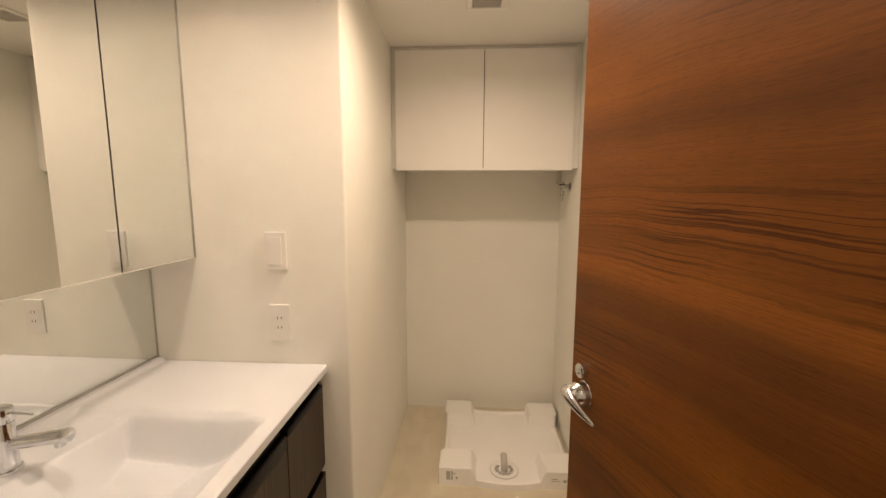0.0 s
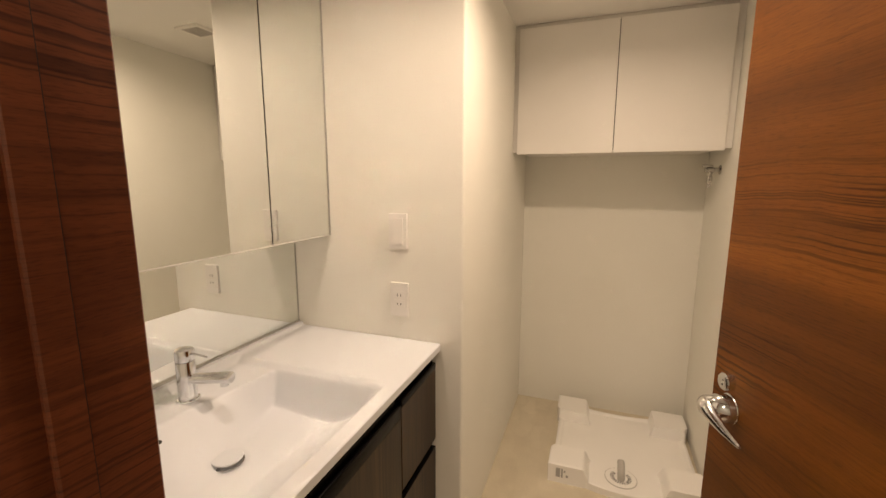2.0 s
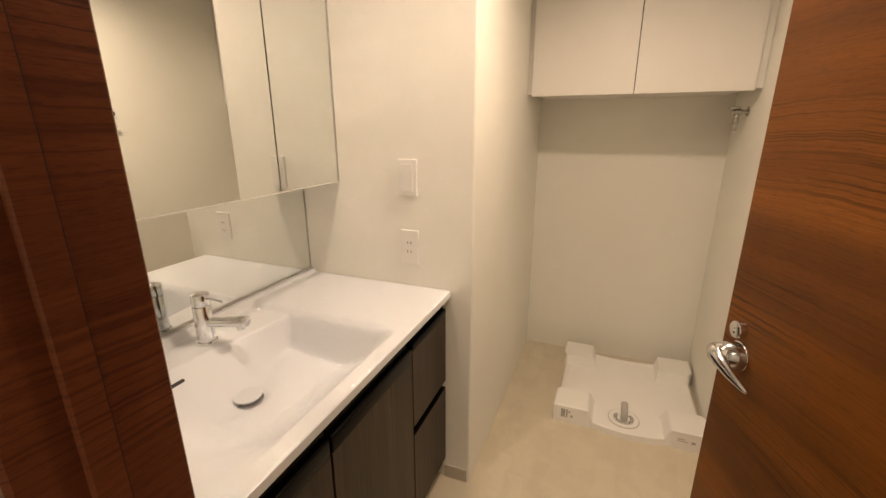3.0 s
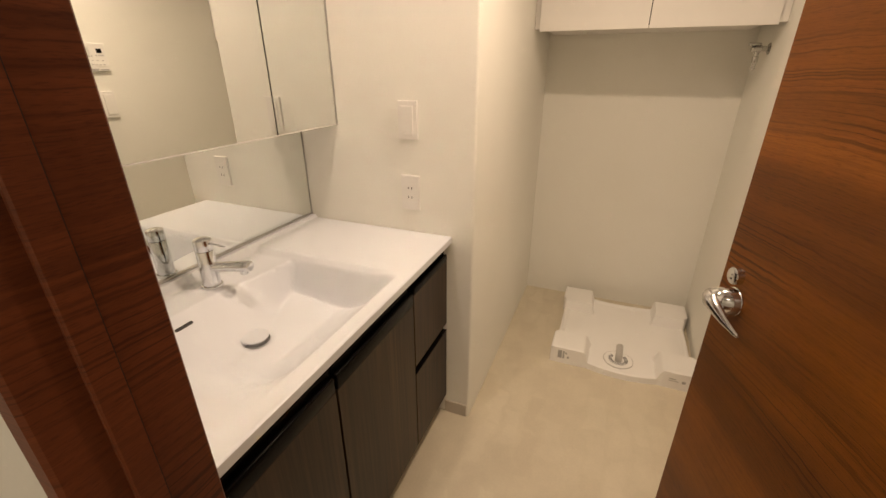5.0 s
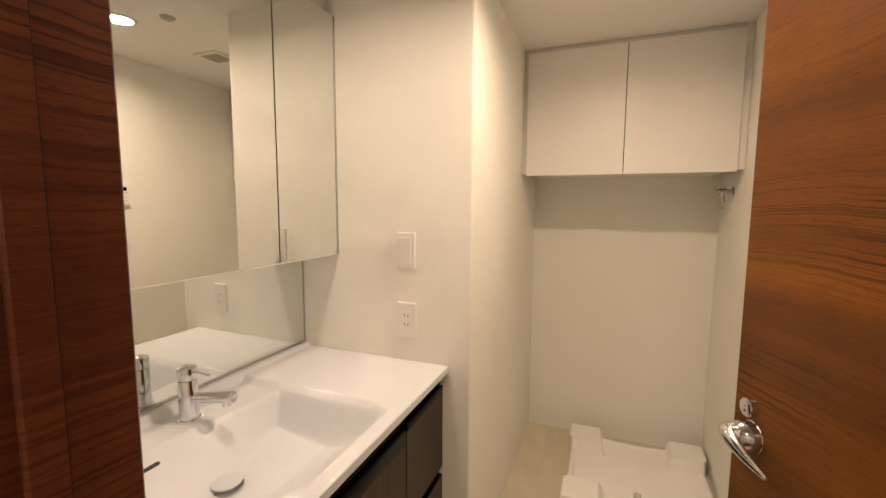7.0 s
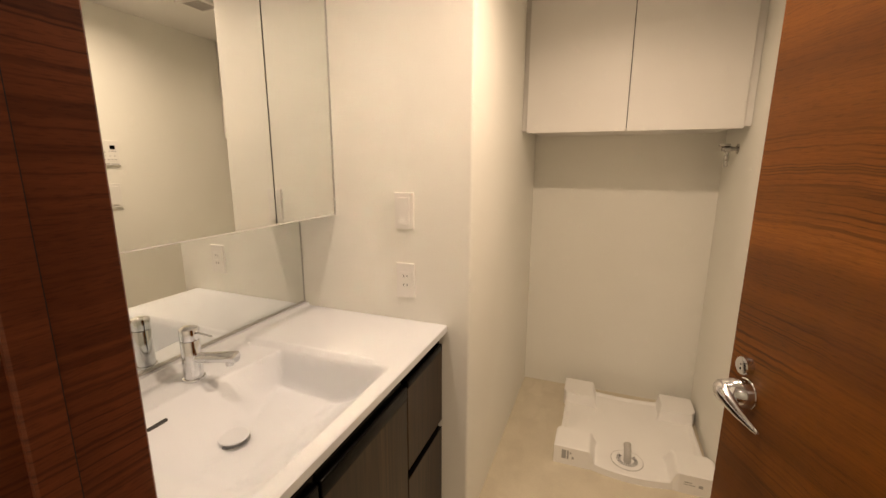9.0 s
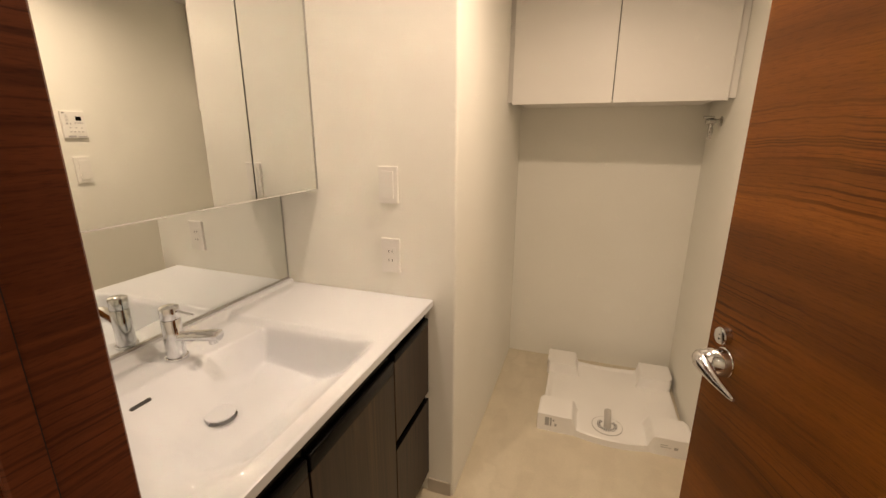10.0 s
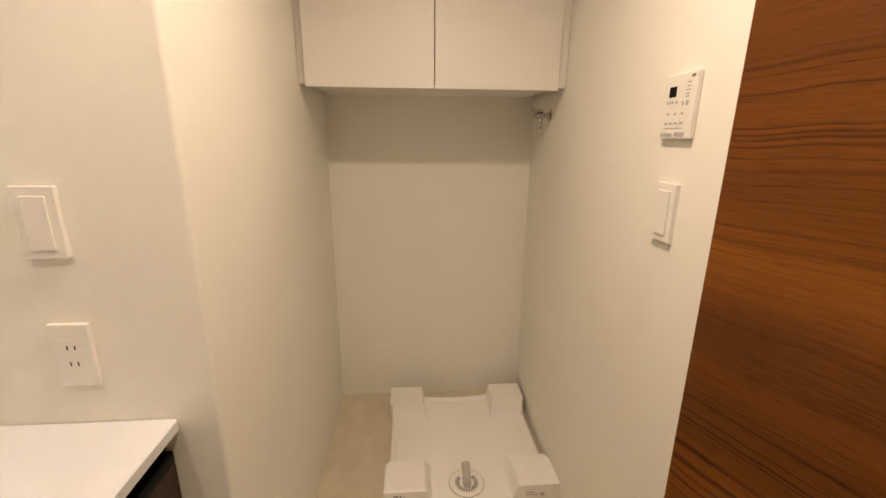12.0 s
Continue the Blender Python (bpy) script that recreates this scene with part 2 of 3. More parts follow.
def add_box(bm, lo, hi, bevel=0.0, seg=2):
    made = bmesh.ops.create_cube(bm, size=1.0)["verts"]
    for v in made:
        v.co = Vector([(l + h) / 2 + c * (h - l) for l, h, c in zip(lo, hi, v.co)])
    if bevel:
        edges = list({e for v in made for e in v.link_edges})
        bmesh.ops.bevel(bm, geom=edges, offset=bevel, segments=seg, profile=0.5, affect="EDGES")
    return bm


def box(lo, hi, bevel=0.0, seg=2):
    return add_box(bmesh.new(), lo, hi, bevel, seg)


def lathe(profile, seg=40):
    """A turned solid about z from (radius, height) pairs."""
    bm = bmesh.new()
    rings = []
    for r, z in profile:
        rings.append([bm.verts.new((r * math.cos(2 * math.pi * i / seg), r * math.sin(2 * math.pi * i / seg), z)) for i in range(seg)])
    for a, b in zip(rings, rings[1:]):
        for i in range(seg):
            j = (i + 1) % seg
            bm.faces.new((a[i], a[j], b[j], b[i]))
    bm.faces.new(rings[0][::-1])
    bm.faces.new(rings[-1])
    bmesh.ops.recalc_face_normals(bm, faces=bm.faces)
    return bm


def sweep(sections, seg=20):
    """A closed tube through oval sections: (centre, side vector, up vector)."""
    bm = bmesh.new()
    rings = []
    for c, a, b in sections:
        c, a, b = Vector(c), Vector(a), Vector(b)
        rings.append([bm.verts.new(c + a * math.cos(2 * math.pi * i / seg) + b * math.sin(2 * math.pi * i / seg)) for i in range(seg)])
    for p, q in zip(rings, rings[1:]):
        for i in range(seg):
            j = (i + 1) % seg
            bm.faces.new((p[i], p[j], q[j], q[i]))
    bm.faces.new(rings[0][::-1])
    bm.faces.new(rings[-1])
    bmesh.ops.recalc_face_normals(bm, faces=bm.faces)
    return bm


def moved(bm, m):
    bmesh.ops.transform(bm, matrix=m, verts=bm.verts)
    return bm


def relief_solid(us, vs, place, bottom, wall=0.008):
    """A moulded shell whose top is the sheet place(u, v); its underside lies at the height bottom, or a wall's thickness under the top."""
    bm = bmesh.new()
    n, m = len(us), len(vs)
    top = [[bm.verts.new(place(u, v)) for v in vs] for u in us]
    low = [[bm.verts.new((v.co.x, v.co.y, max(0.0, min(bottom, v.co.z - wall)))) for v in row] for row in top]
    for i in range(n - 1):
        for j in range(m - 1):
            bm.faces.new((top[i][j], top[i + 1][j], top[i + 1][j + 1], top[i][j + 1]))
            bm.faces.new((low[i][j], low[i][j + 1], low[i + 1][j + 1], low[i + 1][j]))
    for i in range(n - 1):
        bm.faces.new((top[i + 1][0], top[i][0], low[i][0], low[i + 1][0]))
        bm.faces.new((top[i][m - 1], top[i + 1][m - 1], low[i + 1][m - 1], low[i][m - 1]))
    for j in range(m - 1):
        bm.faces.new((top[0][j], top[0][j + 1], low[0][j + 1], low[0][j]))
        bm.faces.new((top[n - 1][j + 1], top[n - 1][j], low[n - 1][j], low[n - 1][j + 1]))
    return bm


def prism(outline, z0, z1, bevel=0.0):
    """An upright solid over a plan outline."""
    bm = bmesh.new()
    f = bm.faces.new([bm.verts.new((x, y, z0)) for x, y in outline])
    up = bmesh.ops.extrude_face_region(bm, geom=[f])["geom"]
    for v in up:
        if isinstance(v, bmesh.types.BMVert):
            v.co.z = z1
    bmesh.ops.recalc_face_normals(bm, faces=bm.faces)
    if bevel:
        edges = [e for e in bm.edges if abs(e.verts[0].co.z - e.verts[1].co.z) > 0.5 * abs(z1 - z0)]
        bmesh.ops.bevel(bm, geom=edges, offset=bevel, segments=3, profile=0.5, affect="EDGES")
    return bm


def structure(name, bm, mat, label, smooth=False):
    return tagged(part(name, bm, mat, smooth=smooth), label, name.split("_")[0], kind="structure")


def smooth_by_angle(ob, degrees=35):
    me = ob.data
    for p in me.polygons:
        p.use_smooth = True
    me.set_sharp_from_angle(angle=radians(degrees))
    return ob


def ease(a, b, x):
    """Rises steeply from a and flattens out at b."""
    t = max(0.0, min(1.0, (x - a) / (b - a)))
    return t * (2 - t)


def step(a, b, x):
    t = max(0.0, min(1.0, (x - a) / (b - a)))
    return t * t * (3 - 2 * t)


# ---- plan ----
SW_Y = 1.566        # wall with the switches, at the end of the vanity
NICHE_X = -0.225    # left side of the laundry niche
BACK_Y = 2.848
RIGHT_X = 0.678     # side wall at the entrance; it stands slightly askew
MIRROR_X = -0.925   # face of the low mirror
ROOM_Y = 0.435      # room face of the entrance wall
HALL_Y = 0.335      # hall face of the entrance wall
SKEW = 0.0278


def right_x(y):
    return RIGHT_X + SKEW * (y - 0.435)


JAMB_L, JAMB_R, HEAD, JAMB_T = -0.117, 0.638, 2.03, 0.020

# unseen hall floor, added dark to dim the low door and jamb
structure("floor_hall", box((-1.3, -1.5, -0.1), (1.3, 0.388, -0.001)), UNSEEN_HALL_FLOOR, "unseen hall floor, added in dark brown to cut bounced light")
structure("floor", box((-1.3, 0.388, -0.1), (1.3, BACK_Y + 0.1, 0.0)), FLOOR, "beige vinyl floor printed with pale staggered planks")
structure("ceiling", box((-1.3, -1.5, CEIL), (1.3, BACK_Y + 0.1, CEIL + 0.1)), CEILING, "plain off-white papered ceiling")
wall_end = prism([(-1.05, SW_Y), (NICHE_X, SW_Y), (NICHE_X, BACK_Y), (-1.05, BACK_Y)], 0.0, CEIL)
edge = [e for e in wall_end.edges if all(abs(v.co.x - NICHE_X) < 1e-4 and abs(v.co.y - SW_Y) < 1e-4 for v in e.verts)]
bmesh.ops.bevel(wall_end, geom=edge, offset=0.010, segments=5, profile=0.5, affect="EDGES")
smooth_by_angle(structure("wall_west_niche", wall_end, WALL, "off-white papered wall corner beside the laundry niche"))
structure("wall_north", box((-1.05, BACK_Y, 0), (right_x(BACK_Y) + 0.1, BACK_Y + 0.1, CEIL)), WALL, "off-white papered back wall of the laundry niche")
structure("wall_east", prism([(right_x(HALL_Y), HALL_Y), (0.86, HALL_Y), (0.86, BACK_Y), (right_x(BACK_Y), BACK_Y)], 0, CEIL), WALL, "off-white papered side wall with a control panel")
structure("wall_west", box((-1.05, ROOM_Y - 0.115, 0), (MIRROR_X - 0.008, SW_Y, CEIL)), WALL, "off-white papered wall behind the vanity")
structure("wall_south_left", box((MIRROR_X - 0.008, HALL_Y + 0.008, 0), (JAMB_L - JAMB_T, ROOM_Y - 0.006, CEIL)), WALL, "off-white papered entrance wall beside the door frame")
structure("wall_south_right", box((JAMB_R + JAMB_T, HALL_Y + 0.008, 0), (RIGHT_X - 0.003, ROOM_Y - 0.006, CEIL)), WALL, "off-white papered entrance wall beside the hinges")
structure("wall_south_top", box((JAMB_L - JAMB_T, HALL_Y + 0.008, HEAD + JAMB_T), (JAMB_R + JAMB_T, ROOM_Y - 0.006, CEIL)), WALL, "off-white papered wall over the doorway")
structure("wall_hall_west", box((-1.05, -1.3, 0), (-0.95, HALL_Y, CEIL)), WALL, "off-white papered hall wall")
structure("wall_hall_east", box((1.05, -1.3, 0), (1.15, HALL_Y, CEIL)), WALL, "off-white papered hall wall")
structure("wall_hall_south", box((-1.05, -1.4, 0), (1.15, -1.3, CEIL)), WALL, "off-white papered hall wall")
structure("wall_hall_north", box((0.8605, HALL_Y, 0), (1.15, HALL_Y + 0.1, CEIL)), WALL, "off-white papered hall wall")

BB = 0.060
structure("baseboard_1", box((-0.332, SW_Y - 0.007, 0), (NICHE_X - 0.010, SW_Y, BB), 0.0015), BASE, "low beige vinyl baseboard at the niche corner")


# ---- door frame and door ----
def door_frame():
    frame_ob = thing("door_frame", (0, 0, 0), "dark reddish-brown wooden door frame with a stepped stop", "door frame", kind="structure")
    stop0, stop1, proud = 0.3700, 0.3900, 0.0045
    for side, x in ((-1, JAMB_L), (1, JAMB_R)):
        def sx(d):
            return x + side * d
        pts = [(sx(JAMB_T), HALL_Y), (sx(0.003), HALL_Y), (sx(0), HALL_Y + 0.003), (sx(0), stop0), (sx(-proud + 0.0015), stop0), (sx(-proud), stop0 + 0.0015), (sx(-proud), stop1), (sx(0), stop1), (sx(0), ROOM_Y - 0.002), (sx(0.002), ROOM_Y), (sx(JAMB_T), ROOM_Y)]
        part("jamb", prism(pts, 0, HEAD), JAMB_WOOD, frame_ob)
        part("seal", box((min(sx(0), sx(-proud + 0.0012)), stop1 + 0.0002, 0), (max(sx(0), sx(-proud + 0.0012)), stop1 + 0.0011, HEAD - 0.006)), DARK, frame_ob, "thin dark rubber door seal")
    part("head", box((JAMB_L - JAMB_T, HALL_Y, HEAD), (JAMB_R + JAMB_T, ROOM_Y, HEAD + JAMB_T), 0.002), JAMB_WOOD, frame_ob)
    part("head_stop", box((JAMB_L + proud + 0.0005, stop0, HEAD - proud), (JAMB_R - proud - 0.0005, stop1, HEAD), 0.001), JAMB_WOOD, frame_ob)
    return frame_ob


door_frame()

DOOR_W, DOOR_H, DOOR_T, DOOR_ANGLE = 0.735, 2.00, 0.036, 17.0
DOOR_EDGE = (0.4270, 1.1560)


def lever_handle(parent, x, z):
    """Rose, neck and drooping lever on the face y = 0, which looks along +y; the lever points along -x."""
    rose = part("rose", moved(lathe([(0.0278, 0.0), (0.0278, 0.0025), (0.0270, 0.0035)]), pose(x, 0, z, -90)), CHROME, parent, "round chrome rose")
    smooth_by_angle(rose)
    secs = []
    for out, along, up, a, b in ((0.003, 0.000, -0.001, 0.0270, 0.0270), (0.012, 0.001, -0.001, 0.0268, 0.0268), (0.022, 0.003, -0.001, 0.0252, 0.0255), (0.031, 0.006, -0.001, 0.0222, 0.0228), (0.038, 0.009, -0.002, 0.0172, 0.0182), (0.042, 0.010, -0.003, 0.0100, 0.0110)):
        secs.append(((x + along, out, z + up), (a, 0, 0), (0, 0, b)))
    neck = part("neck", sweep(secs, 28), CHROME, parent, "thick chrome handle neck")
    smooth_by_angle(neck, 60)
    secs = []
    for along, out, up, half, thick in ((0.0335, 0.033, -0.003, 0.004, 0.003), (0.0315, 0.036, -0.0035, 0.0110, 0.010), (0.024, 0.041, -0.004, 0.0170, 0.0150), (0.012, 0.0445, -0.005, 0.0192, 0.0165), (-0.004, 0.0470, -0.008, 0.0172, 0.0130), (-0.022, 0.0475, -0.0135, 0.0130, 0.0090), (-0.042, 0.0455, -0.020, 0.0096, 0.0064), (-0.056, 0.0420, -0.0245, 0.0072, 0.0052), (-0.069, 0.0390, -0.0285, 0.0054, 0.0042), (-0.0745, 0.0375, -0.0302, 0.0034, 0.0028)):
        secs.append(((x + along, out - 0.011, z + up), (0, thick * 0.10, half * 1.04), (thick * 0.25, thick, 0)))
    lever = part("lever", sweep(secs, 32), HANDLE_CHROME, parent, "curved tapering chrome lever")
    smooth_by_angle(lever, 75)


def door():
    d = thing("door_1", (DOOR_EDGE[0], DOOR_EDGE[1], 0.008), "open reddish-brown wood-veneer door with chrome lever handle", "door", rz=DOOR_ANGLE + 90, kind="structure")
    # local x runs from the hinges towards the free edge and ends there at 0; the hall face is y = 0
    part("leaf", box((-DOOR_W, -DOOR_T, 0), (0, 0, DOOR_H), 0.0012), DOOR_WOOD, d)
    part("edge_band", box((0.0, -DOOR_T + 0.002, 0.001), (0.0008, -0.002, DOOR_H - 0.001)), JAMB_WOOD, d, "dark wooden edge band")
    part("latch_plate", box((0.0008, -0.029, 0.86), (0.0020, -0.007, 1.03), 0.0004), STEEL, d, "satin steel latch plate")
    lock = part("lock", moved(lathe([(0.0165, 0.0), (0.0165, 0.0125), (0.0150, 0.0145), (0.0145, 0.0146)]), pose(-0.050, 0, 1.028, -90)), CHROME, d, "round chrome emergency lock")
    smooth_by_angle(lock)
    part("slot", moved(lathe([(0.0019, 0.0), (0.0019, 0.0006)], 16), pose(-0.050, 0.0147, 1.0225, -90)), DARK, lock)
    part("slot", moved(lathe([(0.0010, 0.0), (0.0010, 0.0006)], 12), pose(-0.050, 0.0147, 1.031, -90)), DARK, lock)
    lever_handle(d, -0.057, 0.978)
    for z in (0.25, 1.0, 1.75):
        h = part("hinge", moved(lathe([(0.006, 0), (0.006, 0.09)], 16), pose(-DOOR_W - 0.003, -DOOR_T + 0.002, z)), STEEL, d, "satin steel hinge knuckle")
        smooth_by_angle(h)
    return d


door()

# ---- vanity ----
CT_Z, CT_X0, CT_X1, CT_Y0, CT_Y1 = 0.833, MIRROR_X + 0.001, -0.308, 0.441, SW_Y - 0.002
BX1, BY0, BY1 = -0.350, 0.690, 1.222


def basin_height(x, y):
    """The moulded top: flat counter, a shallow shelf for the faucet, and a basin steep at its right end that opens out towards the left."""
    r = x - CT_X0
    open_out = step(1.21, 0.88, y)
    x0 = -0.744 - 0.046 * open_out
    side = step(BY1, BY1 - 0.044, y) * step(BY0 - 0.04, BY0 + 0.15, y)
    spread = 0.026 + 0.150 * open_out
    back = 0.4 * step(x0, x0 + spread, x) + 0.6 * ease(x0, x0 + spread, x)
    front = 0.15 * step(BX1, BX1 - 0.19, x) + 0.85 * ease(BX1, BX1 - 0.19, x)
    main = back * front * side
    drop = 0.113 + 0.018 * max(0.0, min(1.0, (x + 0.73) / 0.2))
    shelf = 0.016 * step(0.020, 0.034, r) * step(BX1 - 0.02, BX1 - 0.10, x) * step(BY1 + 0.022, BY1 - 0.010, y) * step(BY0 - 0.09, BY0 + 0.02, y)
    dish = 0.003 * step(0.055, 0.030, math.hypot(x + 0.645, y - 0.940))
    lip = 0.012 * step(0.026, 0.020, r)
    edge_round = 0.003 * step(CT_X1 - 0.005, CT_X1, x)
    return CT_Z - drop * main - shelf * (1 - main) - dish + lip - edge_round


def washbasin_counter():
    c = thing("washbasin_counter", (0, 0, 0), "white moulded resin counter with an integrated rectangular basin", "washbasin")
    xs = [CT_X0 + (CT_X1 - CT_X0) * i / 154 for i in range(155)]
    ys = [CT_Y0 + (CT_Y1 - CT_Y0) * i / 280 for i in range(281)]
    top = part("basin", relief_solid(xs, ys, lambda x, y: (x, y, basin_height(x, y)), CT_Z - 0.0245), RESIN, c)
    smooth_by_angle(top, 50)
    px, py = -0.645, 0.940
    pz = basin_height(px, py)
    plug = part("drain_plug", moved(lathe([(0.026, 0.0), (0.026, 0.007), (0.0355, 0.0075), (0.0365, 0.0090), (0.035, 0.0110), (0.020, 0.0122), (0.002, 0.0124)]), pose(px, py, pz + 0.002)), RESIN, c, "round white pop-up plug")
    smooth_by_angle(plug)
    ring = part("drain_ring", moved(lathe([(0.0385, 0.0), (0.0385, 0.0022), (0.035, 0.003)]), pose(px, py, pz - 0.0005)), DARK_CHROME, c, "dull chrome drain ring")
    smooth_by_angle(ring)
    ox, oy = -0.757, 0.834
    oz = basin_height(ox, oy)
    tilt = math.degrees(math.atan2(basin_height(ox - 0.006, oy) - basin_height(ox + 0.006, oy), 0.012))
    slot = box((-0.0045, -0.025, -0.004), (0.0045, 0.025, 0.0016), 0.0)
    bmesh.ops.bevel(slot, geom=[e for e in slot.edges if abs(e.verts[0].co.z - e.verts[1].co.z) > 0.003], offset=0.0043, segments=4, profile=0.5, affect="EDGES")
    part("overflow_slot", moved(slot, pose(ox, oy, oz, 0, tilt, 0)), DARK, c, "dark overflow slot")
    return c


washbasin_counter()

VX = -0.326   # front of the vanity's doors
V_TOP = CT_Z - 0.0250
V_LOW = 0.094


def vanity_unit(y0, y1, fronts, name, label):
    u = thing(name, (0, 0, 0), label, "cabinet", group="vanity base units")
    x0, x1 = MIRROR_X + 0.004, VX - 0.021
    bm = bmesh.new()
    add_box(bm, (x0, y0 + 0.0006, V_LOW), (x1, y0 + 0.016, 0.660))
    add_box(bm, (x0, y1 - 0.016, V_LOW), (x1, y1 - 0.0006, 0.660))
    add_box(bm, (x0, y0 + 0.0162, V_LOW), (x1, y1 - 0.0162, V_LOW + 0.016))
    add_box(bm, (x0, y0 + 0.0162, V_LOW + 0.0162), (x0 + 0.006, y1 - 0.0162, V_TOP))
    add_box(bm, (x1 - 0.003, y0 + 0.0006, 0.6602), (x1, y1 - 0.0006, V_TOP))
    part("body", bm, BLACK, u, "black cabinet carcass")
    part("toe_kick", box((x0 + 0.05, y0 + 0.0006, 0.0), (VX - 0.058, y1 - 0.0006, V_LOW - 0.0005)), BASE, u, "recessed beige plinth")
    for f0, f1, z0, z1, rail, kind in fronts:
        f = part(kind, box((VX - 0.019, f0 + 0.0012, z0), (VX, f1 - 0.0012, z1), 0.0012), VANITY, u)
        if kind == "drawer_front" and z0 == V_LOW:
            # the lower drawer is pulled by a hollow behind its top edge
            bm = box((VX - 0.0195, f0 + 0.0012, z1 + 0.0003), (VX - 0.0135, f1 - 0.0012, z1 + rail), 0.001)
            add_box(bm, (VX - 0.0133, f0 + 0.0012, z1 + 0.0003), (VX + 0.0004, f1 - 0.0012, z1 + 0.0040), 0.0012)
        else:
            bm = box((VX - 0.0195, f0 + 0.0012, z1 + 0.0003), (VX + 0.0015, f1 - 0.0012, z1 + rail * 0.72), 0.004, 3)
            add_box(bm, (VX - 0.0195, f0 + 0.0012, z1 + rail * 0.72 + 0.0002), (VX - 0.012, f1 - 0.0012, z1 + rail))
        smooth_by_angle(part("grip_rail", bm, BLACK, f, "satin black grip rail"))
    return u


vanity_unit(CT_Y0, 0.862, [(CT_Y0 + 0.002, 0.8595, V_LOW, 0.706, 0.062, "cabinet_door")], "vanity_cabinet", "dark brown wood-grain vanity cabinet with a black grip")
vanity_unit(0.862, 1.274, [(0.8645, 1.2725, V_LOW, 0.706, 0.062, "cabinet_door")], "vanity_cabinet", "dark brown wood-grain vanity cabinet with a black grip")
vanity_unit(1.274, CT_Y1, [(1.2755, CT_Y1 - 0.001, 0.460, 0.736, 0.036, "drawer_front"), (1.2755, CT_Y1 - 0.001, V_LOW, 0.426, 0.031, "drawer_front")], "vanity_drawer_unit", "dark brown wood-grain two-drawer vanity unit with black grips")


def faucet():
    fx, fy = -0.830, 0.992
    f = thing("basin_faucet", (fx, fy, basin_height(fx, fy) - 0.001), "chrome single-lever basin faucet", "faucet")
    base = part("base_ring", lathe([(0.0290, 0), (0.0290, 0.004), (0.0280, 0.0075), (0.0250, 0.0085)]), CHROME, f)
    smooth_by_angle(base)
    body = part("body", lathe([(0.0238, 0.006), (0.0235, 0.112), (0.0228, 0.1135)]), CHROME, f)
    smooth_by_angle(body)
    cap = part("cap", lathe([(0.0224, 0.1140), (0.0238, 0.1155), (0.0238, 0.142), (0.0228, 0.146), (0.016, 0.1492), (0.006, 0.151)]), CHROME, f, "chrome lever cap")
    smooth_by_angle(cap)
    dirx = Vector((0.970, 0.20, 0)).normalized()
    side = Vector((-dirx.y, dirx.x, 0))
    secs = []
    for s, r in ((0.010, 0.0150), (0.03, 0.0155), (0.10, 0.0172), (0.128, 0.0178), (0.1335, 0.0168), (0.1350, 0.0136)):
        secs.append((dirx * s + Vector((0, 0, 0.062 + 0.014 * s / 0.14)), side * r, Vector((-0.1 * dirx.x, -0.1 * dirx.y, 1)).normalized() * r * 0.86))
    spout = part("spout", sweep(secs, 28), CHROME, f)
    smooth_by_angle(spout, 40)
    tip = dirx * 0.112 + Vector((0, 0, 0.0740 - 0.014))
    aer = part("aerator", moved(lathe([(0.0095, -0.010), (0.0105, -0.009), (0.0105, 0.003), (0.009, 0.004)]), Matrix.Translation(tip)), CHROME, f)
    smooth_by_angle(aer)
    ld = Vector((0.97, 0.22, 0)).normalized()
    ls = Vector((-ld.y, ld.x, 0))
    lever = part("lever", sweep([(ld * s + Vector((0, 0, z)), ls * 0.0030, Vector((0, 0, 0.0030))) for s, z in ((0.016, 0.136), (0.04, 0.1325), (0.066, 0.1275), (0.068, 0.127))], 14), CHROME, f, "thin chrome lever rod")
    smooth_by_angle(lever, 40)
    return f


faucet()


# ---- mirror and mirror cabinet ----
def turned(bm, y, degrees=-0.4):
    """Turns a mirror part a little about the upright through its wall point at y."""
    return moved(bm, Matrix.Translation((MIRROR_X, y, 0)) @ pose(0, 0, 0, 0, 0, degrees) @ Matrix.Translation((-MIRROR_X, -y, 0)))


def low_mirror():
    m = thing("low_mirror", (0, 0, 0), "frameless mirror strip in a thin steel trim above the counter", "mirror")
    z0, z1 = CT_Z + 0.013, 1.30
    part("glass", turned(box((MIRROR_X - 0.004, CT_Y0 + 0.001, z0 + 0.0072), (MIRROR_X, CT_Y1 - 0.0065, z1)), 1.10), MIRROR, m)
    part("bottom_trim", box((MIRROR_X - 0.006, CT_Y0, z0), (MIRROR_X + 0.006, CT_Y1, z0 + 0.0068), 0.001), ALUMINIUM, m, "thin steel trim")
    part("side_trim", box((MIRROR_X - 0.006, CT_Y1 - 0.0058, z0 + 0.007), (MIRROR_X + 0.005, CT_Y1, z1), 0.001), ALUMINIUM, m, "thin steel trim")
    return m


low_mirror()

MC_X, MC_Z0, MC_Z1 = -0.754, 1.206, 2.062


